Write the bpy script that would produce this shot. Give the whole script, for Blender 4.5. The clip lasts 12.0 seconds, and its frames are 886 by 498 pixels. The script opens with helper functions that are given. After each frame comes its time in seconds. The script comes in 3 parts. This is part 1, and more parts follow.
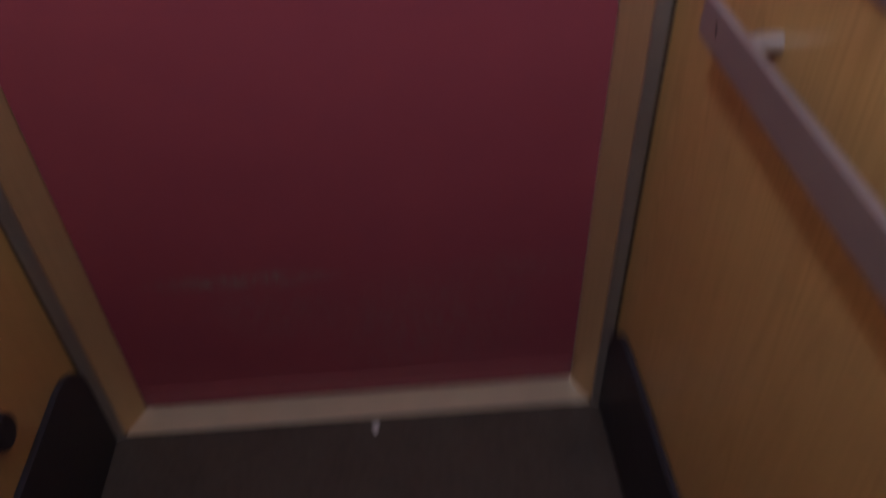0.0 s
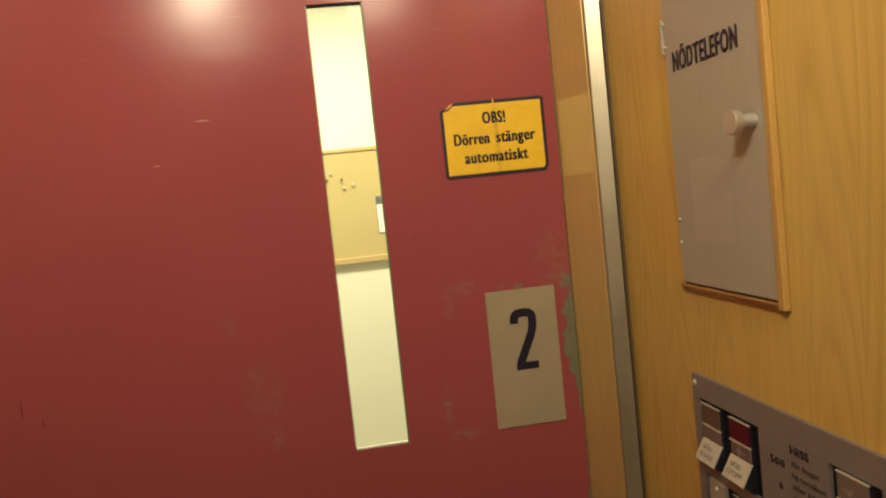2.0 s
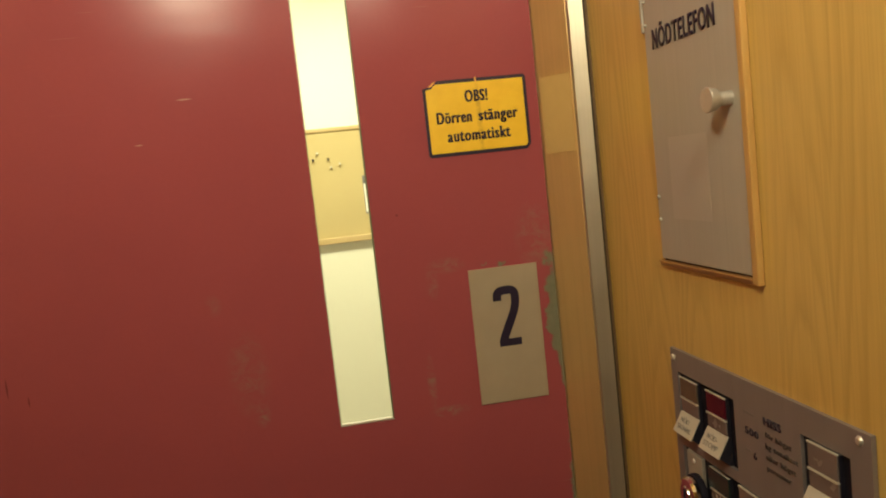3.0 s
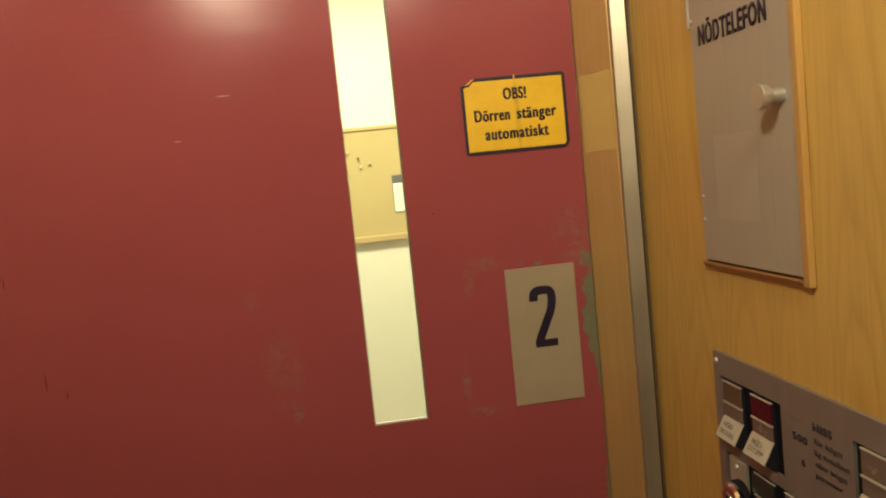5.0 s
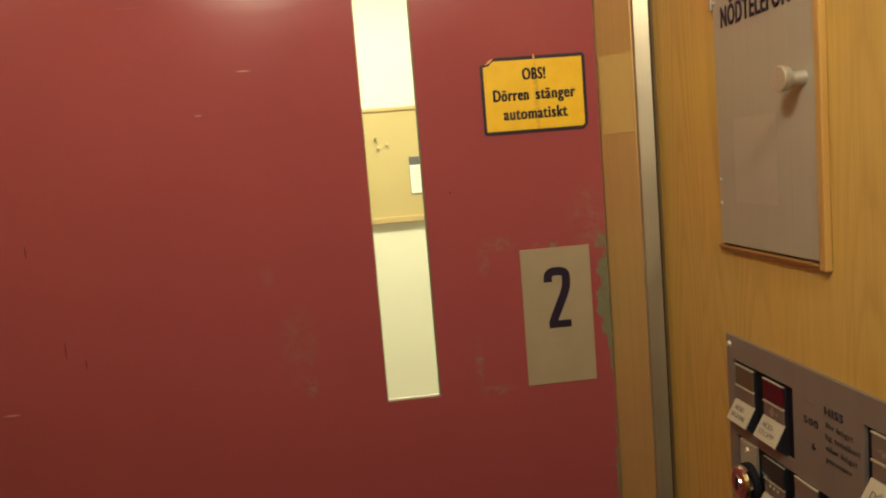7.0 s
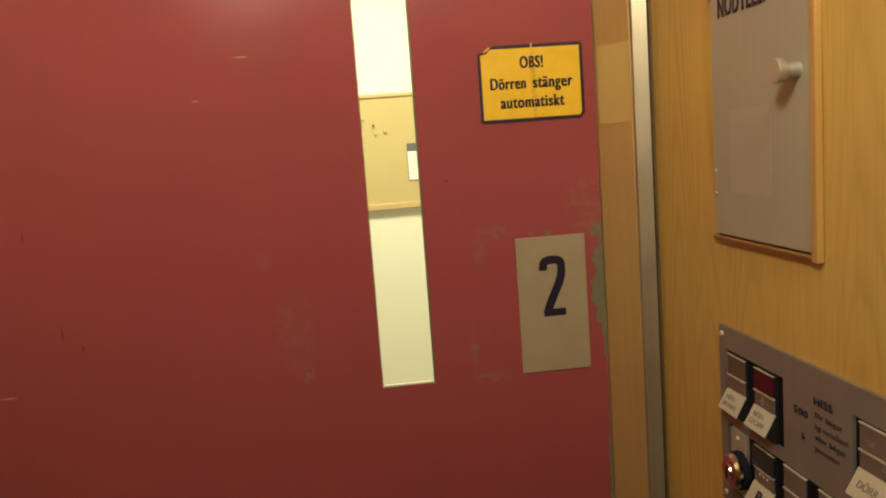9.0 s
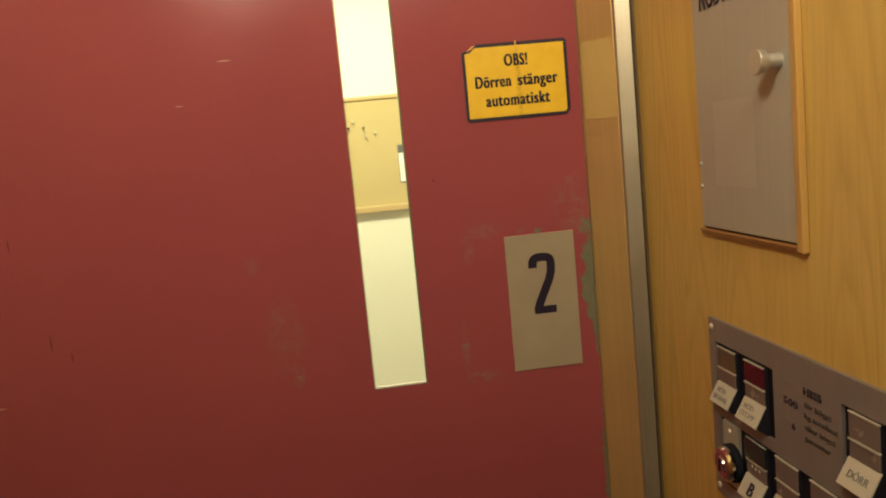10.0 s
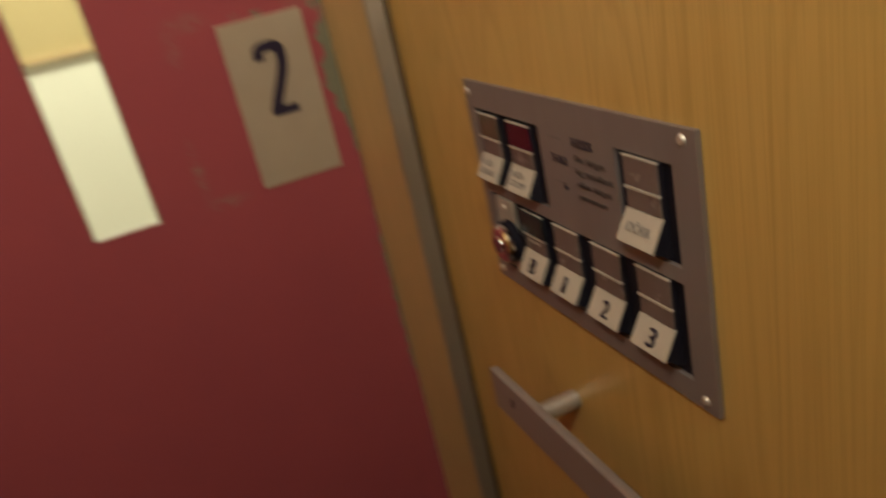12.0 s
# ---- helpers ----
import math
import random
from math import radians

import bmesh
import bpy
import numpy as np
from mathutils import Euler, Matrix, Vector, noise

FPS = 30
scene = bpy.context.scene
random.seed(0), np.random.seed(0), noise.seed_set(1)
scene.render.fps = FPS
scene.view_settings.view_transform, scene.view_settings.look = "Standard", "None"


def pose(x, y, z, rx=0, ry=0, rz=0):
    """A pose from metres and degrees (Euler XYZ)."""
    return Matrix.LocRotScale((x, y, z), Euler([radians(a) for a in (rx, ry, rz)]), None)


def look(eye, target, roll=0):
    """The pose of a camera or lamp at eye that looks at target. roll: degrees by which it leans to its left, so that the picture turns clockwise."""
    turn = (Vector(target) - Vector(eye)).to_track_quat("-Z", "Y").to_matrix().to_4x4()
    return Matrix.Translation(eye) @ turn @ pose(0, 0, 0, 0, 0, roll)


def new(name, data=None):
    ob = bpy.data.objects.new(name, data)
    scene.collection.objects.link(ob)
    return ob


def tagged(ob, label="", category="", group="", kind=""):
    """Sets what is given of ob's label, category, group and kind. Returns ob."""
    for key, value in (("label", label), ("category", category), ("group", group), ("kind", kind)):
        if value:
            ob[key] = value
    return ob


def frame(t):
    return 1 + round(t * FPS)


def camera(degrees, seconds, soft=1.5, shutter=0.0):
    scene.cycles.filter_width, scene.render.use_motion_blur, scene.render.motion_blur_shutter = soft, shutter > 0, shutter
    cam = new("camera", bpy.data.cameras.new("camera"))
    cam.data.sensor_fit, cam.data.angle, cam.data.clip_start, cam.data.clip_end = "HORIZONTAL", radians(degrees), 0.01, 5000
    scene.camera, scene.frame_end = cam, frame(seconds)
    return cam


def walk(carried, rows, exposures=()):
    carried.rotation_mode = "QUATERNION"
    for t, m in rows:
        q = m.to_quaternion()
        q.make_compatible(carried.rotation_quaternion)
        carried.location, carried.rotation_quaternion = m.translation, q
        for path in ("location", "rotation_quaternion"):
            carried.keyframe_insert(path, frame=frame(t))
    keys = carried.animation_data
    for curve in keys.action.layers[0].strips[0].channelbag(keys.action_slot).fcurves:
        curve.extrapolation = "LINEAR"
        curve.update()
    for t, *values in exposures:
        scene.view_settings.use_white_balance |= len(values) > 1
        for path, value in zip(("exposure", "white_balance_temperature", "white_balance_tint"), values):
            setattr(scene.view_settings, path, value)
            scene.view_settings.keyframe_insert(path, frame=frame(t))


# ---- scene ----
cam = camera(58.9, 12.0, soft=2.0, shutter=0.5)
EXPOSURES = [(0.0, -0.06, 4400, 39), (0.3, -0.07, 5000, 27), (0.8, 0.0, 6200, 10), (1.2, 0.0, 6500, 10), (10.6, 0.0, 6500, 10), (11.4, 0.05, 6400, 11), (11.7, 0.03, 6200, 13), (12.0, -0.08, 5800, 18)]
PATH = [
    (0, (0.125, -0.991, 1.2685), (0.2, 0.495, -0.0675), -1.9),
    (0.2, (0.178, -0.976, 1.2785), (0.184, 0.723, 0.2245), 0.9),
    (0.4, (0.143, -1.001, 1.3555), (0.219, 0.874, 0.6645), -1.2),
    (0.5, (0.109, -1.024, 1.3685), (0.238, 0.903, 0.8495), -2.7),
    (0.6, (0.085, -1.021, 1.3735), (0.262, 0.943, 1.0405), -3.9),
    (1, (0.105, -1.013, 1.4185), (0.31, 0.971, 1.2645), -4.4),
    (1.5, (0.106, -1.016, 1.4245), (0.372, 0.964, 1.3245), -5.5),
    (2, (0.109, -1.02, 1.4235), (0.392, 0.955, 1.2875), -6.0),
    (2.5, (0.112, -1.025, 1.4225), (0.412, 0.945, 1.2525), -6.1),
    (3, (0.115, -1.028, 1.4215), (0.42, 0.939, 1.2305), -6.2),
    (5, (0.102, -1.018, 1.4195), (0.343, 0.959, 1.2375), -5.8),
    (5.5, (0.102, -1.023, 1.4205), (0.325, 0.956, 1.2335), -5.4),
    (6, (0.101, -1.026, 1.4165), (0.313, 0.954, 1.2255), -4.7),
    (6.5, (0.1, -1.025, 1.4145), (0.305, 0.954, 1.2135), -4.6),
    (7, (0.1, -1.023, 1.4135), (0.299, 0.954, 1.1945), -4.7),
    (9, (0.102, -1.027, 1.4155), (0.304, 0.947, 1.1615), -4.2),
    (9.5, (0.104, -1.026, 1.4145), (0.312, 0.947, 1.1625), -4.8),
    (10, (0.11, -1.026, 1.4125), (0.325, 0.947, 1.1605), -5.5),
    (10.5, (0.128, -1.024, 1.4075), (0.353, 0.947, 1.1565), -6.5),
    (11, (0.185, -1.003, 1.3905), (0.454, 0.955, 1.0835), -9.0),
    (11.5, (0.234, -0.989, 1.3695), (0.577, 0.939, 0.9665), -11.3),
    (11.6, (0.238, -0.973, 1.3665), (0.601, 0.94, 0.9105), -12.4),
    (11.7, (0.224, -0.962, 1.3625), (0.594, 0.92, 0.7985), -15.6),
    (11.8, (0.216, -0.945, 1.3505), (0.599, 0.914, 0.7195), -15.3),
    (11.9, (0.207, -0.927, 1.3435), (0.676, 0.895, 0.6635), -14.3),
    (12, (0.2, -0.895, 1.3445), (0.786, 0.858, 0.5805), -13.0),
]
walk(cam, [(t, look(eye, target, roll)) for t, eye, target, roll in PATH], EXPOSURES)

LAMP_XS, LAMP_Y, LAMP_Z, LAMP_DIP, LAMP_TURN = (-0.11, 0.31), -1.15, 1.91, -0.03, 0.40
CABIN_WATTS, LANDING_WATTS, OPAL_GLOW = (12.4, 5.8), 51.0, 4.0

# ---- light ----
world = bpy.data.worlds.new("world")
world.use_nodes = True
scene.world = world
world.node_tree.nodes["Background"].inputs[0].default_value = (0.5, 0.45, 0.35, 1)
world.node_tree.nodes["Background"].inputs[1].default_value = 0.02


def area_lamp(name, m, sx, sy, watts, colour):
    data = bpy.data.lights.new(name, "AREA")
    data.shape, data.size, data.size_y, data.energy, data.color = "RECTANGLE", sx, sy, watts, colour
    ob = new(name, data)
    ob.matrix_world = m
    return ob


CABIN_WARM = (1.0, 0.88, 0.60)
LANDING_WARM = (1.0, 0.92, 0.60)
for lx, watts in zip(LAMP_XS, CABIN_WATTS):
    area_lamp("cabin_lamp_light", look((lx, LAMP_Y + 0.056, (LAMP_Z + 2.125) / 2), (lx + LAMP_TURN, LAMP_Y + 1.056, (LAMP_Z + 2.125) / 2 - LAMP_DIP)), 0.17, 0.165, watts, CABIN_WARM)
area_lamp("landing_lamp_light", pose(0.15, 1.75, 2.43), 1.2, 0.3, LANDING_WATTS, LANDING_WARM)

# ---- materials ----


class Nodes:
    """A small wrapper round a node tree."""

    def __init__(self, name):
        self.mat = bpy.data.materials.new(name)
        self.mat.use_nodes = True
        self.tree = self.mat.node_tree
        self.bsdf = self.tree.nodes["Principled BSDF"]

    def add(self, kind, **sockets):
        node = self.tree.nodes.new(kind)
        for key, value in sockets.items():
            self.set(node, key, value)
        return node

    def set(self, node, key, value):
        sock = node.inputs[int(key[1:])] if key[0] == "i" and key[1:].isdigit() else node.inputs[key]
        if isinstance(value, bpy.types.NodeSocket):
            self.tree.links.new(value, sock)
        else:
            sock.default_value = value

    def coords(self, sx=1.0, sy=1.0, sz=1.0, off=(0, 0, 0)):
        tc = self.add("ShaderNodeTexCoord")
        mp = self.add("ShaderNodeMapping")
        self.tree.links.new(tc.outputs["Object"], mp.inputs[0])
        mp.inputs["Scale"].default_value = (sx, sy, sz)
        mp.inputs["Location"].default_value = off
        return mp.outputs[0]

    def noise(self, vec, scale, detail=4.0, rough=0.55, distort=0.0):
        n = self.add("ShaderNodeTexNoise")
        self.tree.links.new(vec, n.inputs["Vector"])
        for key, value in (("Scale", scale), ("Detail", detail), ("Roughness", rough), ("Distortion", distort)):
            n.inputs[key].default_value = value
        return n.outputs["Fac"]

    def ramp(self, fac, *stops):
        r = self.add("ShaderNodeValToRGB")
        self.tree.links.new(fac, r.inputs[0])
        e = r.color_ramp.elements
        e[0].position, e[1].position = stops[0][0], stops[-1][0]
        for p, c in stops[1:-1]:
            e.new(p)
        for k, (p, c) in enumerate(stops):
            e[k].color = (*c, 1) if isinstance(c, tuple) else (c, c, c, 1)
        return r.outputs[0]

    def math(self, op, a, b=0.0, clamp=False):
        n = self.add("ShaderNodeMath", i0=a, i1=b)
        n.operation, n.use_clamp = op, clamp
        return n.outputs[0]

    def mix(self, fac, a, b, mode="MIX"):
        n = self.add("ShaderNodeMix")
        n.data_type, n.blend_type = "RGBA", mode
        self.set(n, "i0", fac)
        for i, v in ((6, a), (7, b)):
            if isinstance(v, bpy.types.NodeSocket):
                self.tree.links.new(v, n.inputs[i])
            else:
                n.inputs[i].default_value = (*v, 1)
        return n.outputs[2]

    def bump(self, height, strength, distance=0.001):
        n = self.add("ShaderNodeBump", Height=height)
        n.inputs["Strength"].default_value = strength
        n.inputs["Distance"].default_value = distance
        self.tree.links.new(n.outputs[0], self.bsdf.inputs["Normal"])

    def blob(self, cx, cz, rx, rz, axis="X"):
        """A soft ellipse round (cx, cz) on an upright face, 1 in the middle and 0 outside."""
        tc = self.add("ShaderNodeTexCoord")
        sp = self.add("ShaderNodeSeparateXYZ")
        self.tree.links.new(tc.outputs["Object"], sp.inputs[0])
        a = self.math("DIVIDE", self.math("SUBTRACT", sp.outputs[axis], cx), rx)
        b = self.math("DIVIDE", self.math("SUBTRACT", sp.outputs["Z"], cz), rz)
        d = self.math("ADD", self.math("MULTIPLY", a, a), self.math("MULTIPLY", b, b))
        return self.math("SUBTRACT", 1.0, d, True)

    def done(self, **sockets):
        names = {"color": "Base Color", "rough": "Roughness", "metal": "Metallic", "coat": "Coat Weight",
                 "coat_rough": "Coat Roughness", "spec": "Specular IOR Level", "trans": "Transmission Weight", "ior": "IOR"}
        for key, value in sockets.items():
            if isinstance(value, tuple) and len(value) == 3:
                value = (*value, 1)
            self.set(self.bsdf, names[key], value)
        return self.mat


def plain(name, colour, rough=0.5, metal=0.0, grain=0.12, scale=60.0, bump=0.0, **more):
    n = Nodes(name)
    v = n.coords()
    f = n.math("ADD", n.math("MULTIPLY", n.noise(v, scale), 0.5), n.math("MULTIPLY", n.noise(v, scale / 9), 0.5))
    lo = tuple(c * (1 - grain) for c in colour)
    hi = tuple(min(1, c * (1 + grain)) for c in colour)
    r = n.ramp(f, (0.35, max(0.02, rough - 0.08)), (0.7, min(1, rough + 0.08)))
    if bump:
        n.bump(f, bump)
    return n.done(color=n.ramp(f, (0.3, lo), (0.7, hi)), rough=r, metal=metal, **more)


def oak(name, across, light, dark, rough=0.34, ring=165.0, off=0.0, leaf=0.085):
    """Veneer leaves with the grain upright: growth rings cut at a slant, which gives nested arches between straight lines."""
    n = Nodes(name)
    tc = n.add("ShaderNodeTexCoord")
    sp = n.add("ShaderNodeSeparateXYZ")
    n.tree.links.new(tc.outputs["Object"], sp.inputs[0])
    one = (7.0, 0.3, 1.1) if across == "X" else (0.3, 7.0, 1.1)
    drift = n.math("SUBTRACT", n.noise(n.coords(*one, off=(off, off, off)), 1.0, 1.5, 0.5), 0.5)
    sway = n.math("SUBTRACT", n.noise(n.coords(0.2, 0.2, 1.6, off=(3, 1, off)), 1.0, 2.0, 0.5), 0.5)
    jitter = n.noise(n.coords(*((130, 4, 3.5) if across == "X" else (4, 130, 3.5))), 1.0, 3.0, 0.6)
    u = n.math("ADD", n.math("ADD", sp.outputs[across], off), n.math("MULTIPLY", sway, 0.06))
    u = n.math("SUBTRACT", n.math("PINGPONG", u, leaf), leaf * 0.45)
    d = n.math("ADD", n.math("MULTIPLY", sp.outputs["Z"], 0.045), n.math("MULTIPLY", drift, 0.075))
    r = n.math("SQRT", n.math("ADD", n.math("MULTIPLY", u, u), n.math("MULTIPLY", d, d)))
    rings = n.math("FRACT", n.math("ADD", n.math("MULTIPLY", r, ring), n.math("MULTIPLY", jitter, 0.6)))
    fine = (380, 30, 6) if across == "X" else (30, 380, 6)
    pores = n.noise(n.coords(*fine), 1.0, 3.0, 0.6)
    stain = n.noise(n.coords(), 3.2, 3.0)
    streak = n.noise(n.coords(*((22, 1, 0.9) if across == "X" else (1, 22, 0.9))), 1.0, 3.0, 0.55)
    mid = tuple(0.55 * a + 0.45 * b for a, b in zip(light, dark))
    base = n.ramp(rings, (0.0, dark), (0.22, mid), (0.5, light), (0.8, light), (1.0, dark))
    base = n.mix(n.ramp(streak, (0.40, 0.9), (0.60, 0.05)), base, light)
    base = n.mix(n.ramp(pores, (0.36, 0.5), (0.56, 0.0)), base, dark)
    base = n.mix(n.ramp(stain, (0.35, 0.0), (0.75, 0.3)), base, tuple(c * 0.82 for c in light))
    n.bump(pores, 0.08, 0.0004)
    return n.done(color=base, rough=n.ramp(stain, (0.3, rough - 0.05), (0.7, rough + 0.09)), coat=0.15, coat_rough=0.25)


def red_paint():
    """Old red lacquer on sheet steel, chipped down to a grey-green undercoat, scuffed with pale marks."""
    n = Nodes("red_door_paint")
    v = n.coords()
    mottled = n.noise(v, 5.0, 5.0, 0.6)
    grain = n.noise(v, 140.0, 3.0)
    base = n.mix(mottled, (0.30, 0.069, 0.083), (0.365, 0.083, 0.095))
    base = n.mix(n.math("MULTIPLY", grain, 0.22), base, (0.24, 0.052, 0.07))
    ragged = n.noise(v, 55.0, 6.0, 0.7)
    cloudy = n.noise(n.coords(1, 1, 1.3), 42.0, 6.0, 0.75, 0.9)
    # chipped strip along the closing edge, widest beside the floor number
    chips = n.math("ADD", n.math("MULTIPLY", n.blob(0.430, 1.213, 0.037, 0.112), 1.35), n.math("MULTIPLY", n.blob(0.431, 0.93, 0.018, 0.32), 1.25))
    chips = n.math("ADD", chips, n.math("MULTIPLY", n.blob(0.41, 1.315, 0.024, 0.045), 0.62))
    chips = n.math("ADD", chips, n.math("MULTIPLY", n.blob(0.345, 1.293, 0.045, 0.010), 0.85))
    chips = n.math("ADD", chips, n.math("MULTIPLY", n.blob(0.302, 1.24, 0.008, 0.06), 0.7))
    chips = n.math("ADD", chips, n.math("MULTIPLY", n.blob(0.400, 1.098, 0.014, 0.02), 0.75))
    level = n.math("SUBTRACT", 0.98, n.math("MULTIPLY", chips, 0.62))
    bare = n.math("MULTIPLY", n.math("SUBTRACT", ragged, level), 10.0, True)
    base = n.mix(bare, base, n.mix(ragged, (0.13, 0.135, 0.09), (0.23, 0.22, 0.15)))
    # rubbed, greyish marks
    scuffs = None
    for cx, cz, rx, rz, k in ((0.004, 1.19, 0.030, 0.065, 0.55), (0.014, 1.135, 0.012, 0.020, 1.0), (0.240, 1.145, 0.007, 0.042, 1.0), (0.262, 1.102, 0.032, 0.009, 1.0),
                              (0.275, 1.299, 0.030, 0.012, 0.9), (0.255, 1.278, 0.010, 0.026, 0.6), (-0.029, 1.285, 0.012, 0.016, 0.5), (-0.17, 0.335, 0.19, 0.022, 1.6),
                              (-0.12, 0.25, 0.16, 0.09, 0.45), (0.14, 0.2, 0.24, 0.16, 0.55), (0.3, 0.32, 0.14, 0.05, 0.45), (0.400, 1.325, 0.030, 0.050, 0.8)):
        m = n.math("MULTIPLY", n.blob(cx, cz, rx, rz), k)
        scuffs = m if scuffs is None else n.math("MAXIMUM", scuffs, m)
    scuffs = n.math("MULTIPLY", scuffs, n.ramp(cloudy, (0.42, 0.0), (0.66, 1.0)))
    base = n.mix(n.math("MULTIPLY", scuffs, 0.75), base, (0.27, 0.20, 0.15))
    hair = n.noise(n.coords(2.2, 1, 55, off=(3, 0, 1)), 3.2, 2.0, 0.5, 0.4)
    base = n.mix(n.ramp(hair, (0.74, 0.0), (0.77, 0.18)), base, (0.42, 0.24, 0.18))
    for cx, cz, rx, rz in ((-0.030, 1.547, 0.011, 0.0013), (-0.091, 1.496, 0.006, 0.0010), (-0.362, 1.139, 0.012, 0.0014)):
        base = n.mix(n.math("MULTIPLY", n.blob(cx, cz, rx, rz), 0.8, True), base, (0.55, 0.36, 0.27))
    for cx, cz, rx, rz in ((-0.287, 1.215, 0.0013, 0.015), (-0.319, 1.344, 0.0012, 0.010), (-0.264, 1.195, 0.0012, 0.008), (0.218, 1.373, 0.0020, 0.0017)):
        base = n.mix(n.math("MULTIPLY", n.blob(cx, cz, rx, rz), 0.8, True), base, (0.10, 0.025, 0.03))
    waves = n.noise(n.coords(1.2, 1, 2.6), 3.0, 1.5, 0.4)
    ripple = n.noise(n.coords(3.0, 1, 14.0, off=(1, 0, 2)), 3.0, 1.0, 0.4)
    waves = n.math("ADD", waves, n.math("MULTIPLY", ripple, 0.07))
    n.bump(n.math("ADD", n.math("MULTIPLY", grain, 0.05), n.math("SUBTRACT", n.math("MULTIPLY", waves, 2.2), n.math("MULTIPLY", bare, 0.25))), 0.35, 0.002)
    return n.done(color=base, rough=n.ramp(mottled, (0.3, 0.175), (0.7, 0.225)), spec=0.27)


def brushed(name, colour, rough, fine=(60, 900, 8), bump=0.02, metal=1.0):
    n = Nodes(name)
    lines = n.noise(n.coords(*fine), 1.0, 2.0)
    cloud = n.noise(n.coords(), 14.0, 4.0, 0.6)
    lo, hi = tuple(c * 0.92 for c in colour), tuple(min(1, c * 1.05) for c in colour)
    n.bump(lines, bump, 0.0004)
    return n.done(color=n.ramp(n.math("ADD", n.math("MULTIPLY", lines, 0.5), n.math("MULTIPLY", cloud, 0.5)), (0.35, lo), (0.65, hi)),
                  rough=n.ramp(cloud, (0.3, rough - 0.06), (0.7, rough + 0.08)), metal=metal)


def glowing(name, colour, strength):
    n = Nodes(name)
    n.bsdf.inputs["Emission Color"].default_value = (*colour, 1)
    n.bsdf.inputs["Emission Strength"].default_value = strength
    return n.done(color=(0.8, 0.8, 0.78), rough=0.5)


def sign_yellow():
    """Yellow enamel with a brown drip mark running down the middle and faint grime."""
    n = Nodes("sign_yellow")
    v = n.coords()
    f = n.noise(v, 45.0, 4.0)
    base = n.ramp(f, (0.3, (0.80, 0.50, 0.025)), (0.7, (0.87, 0.57, 0.035)))
    drip = n.math("MULTIPLY", n.blob(0.0018, -0.004, 0.0042, 0.06), n.ramp(n.noise(v, 150.0, 3.0), (0.35, 0.2), (0.6, 0.9)))
    base = n.mix(n.math("MULTIPLY", drip, 0.55), base, (0.30, 0.15, 0.03))
    return n.done(color=base, rough=0.38)


def cork():
    n = Nodes("cork")
    v = n.coords()
    f = n.noise(v, 160.0, 4.0, 0.7)
    g = n.noise(v, 6.0, 3.0)
    c = n.ramp(f, (0.3, (0.43, 0.33, 0.16)), (0.7, (0.57, 0.46, 0.25)))
    c = n.mix(n.math("MULTIPLY", g, 0.3), c, (0.5, 0.39, 0.20))
    n.bump(f, 0.3, 0.001)
    return n.done(color=c, rough=0.9)


RED = red_paint()
OAK = oak("oak_veneer", "Y", (0.65, 0.44, 0.124), (0.525, 0.34, 0.086))
# brown that dims the unseen rear wall and paints shade on the lips
DIM_BROWN = oak("dim_brown_veneer", "X", (0.16, 0.10, 0.05), (0.11, 0.065, 0.03), off=4.0)
OAK_TRIM = oak("oak_trim", "Y", (0.54, 0.32, 0.10), (0.45, 0.25, 0.07), ring=90.0, off=2.0)
JAMB = brushed("varnished_jamb", (0.60, 0.42, 0.182), 0.36, fine=(260, 260, 3), bump=0.05, metal=0.45)
JAMB_PATCH = plain("amber_patch", (0.54, 0.375, 0.145), 0.40, 0.0, 0.05, 60)
JOINT_BROWN = plain("brown_black_joint", (0.035, 0.024, 0.014), 0.7, 0.0, 0.2)
STEEL = brushed("brushed_steel", (0.44, 0.41, 0.35), 0.48, metal=0.2)
PLATE_STEEL = brushed("plate_steel", (0.285, 0.250, 0.243), 0.48, fine=(600, 60, 8), metal=0.35)
ALU = brushed("aluminium_edge", (0.47, 0.42, 0.33), 0.40, fine=(200, 200, 3), metal=0.75)
RAIL = brushed("rail_steel", (0.36, 0.315, 0.29), 0.40, fine=(600, 6, 300), metal=0.4)
SILL = brushed("sill_aluminium", (0.74, 0.64, 0.42), 0.5, fine=(8, 300, 60), metal=0.4)
SCREW = plain("nickel_screw", (0.74, 0.70, 0.62), 0.38, 0.6, 0.05)
# darker oak for the lower hatch rail, its underlit face put into the colour
OAK_UNDERLIT = oak("oak_underlit", "Y", (0.44, 0.23, 0.08), (0.36, 0.18, 0.06), ring=60.0, off=1.0)
GAP = plain("dark_brown_gap", (0.05, 0.028, 0.016), 0.8, 0.0, 0.2)
CHROME = plain("chrome", (0.75, 0.74, 0.73), 0.12, 1.0, 0.03)
DARK = plain("black_slot_plastic", (0.011, 0.010, 0.019), 0.75, 0.0, 0.2, spec=0.2)
RUBBER = plain("black_rubber", (0.032, 0.031, 0.038), 0.6, 0.0, 0.3, 40, 0.2)
FLOOR = plain("brown_linoleum", (0.085, 0.068, 0.048), 0.55, 0.0, 0.35, 70, 0.15)
WHITE_KEY = plain("ivory_key_plastic", (0.52, 0.48, 0.40), 0.4, 0.0, 0.05)
SLOT_SHADE = plain("slot_shade_black", (0.014, 0.013, 0.021), 0.45, 0.0, 0.08)
LENS_TAN = plain("tan_lens", (0.13, 0.10, 0.065), 0.22, 0.0, 0.1)
LENS_GREY = plain("mauve_lens", (0.19, 0.15, 0.135), 0.25, 0.0, 0.08)
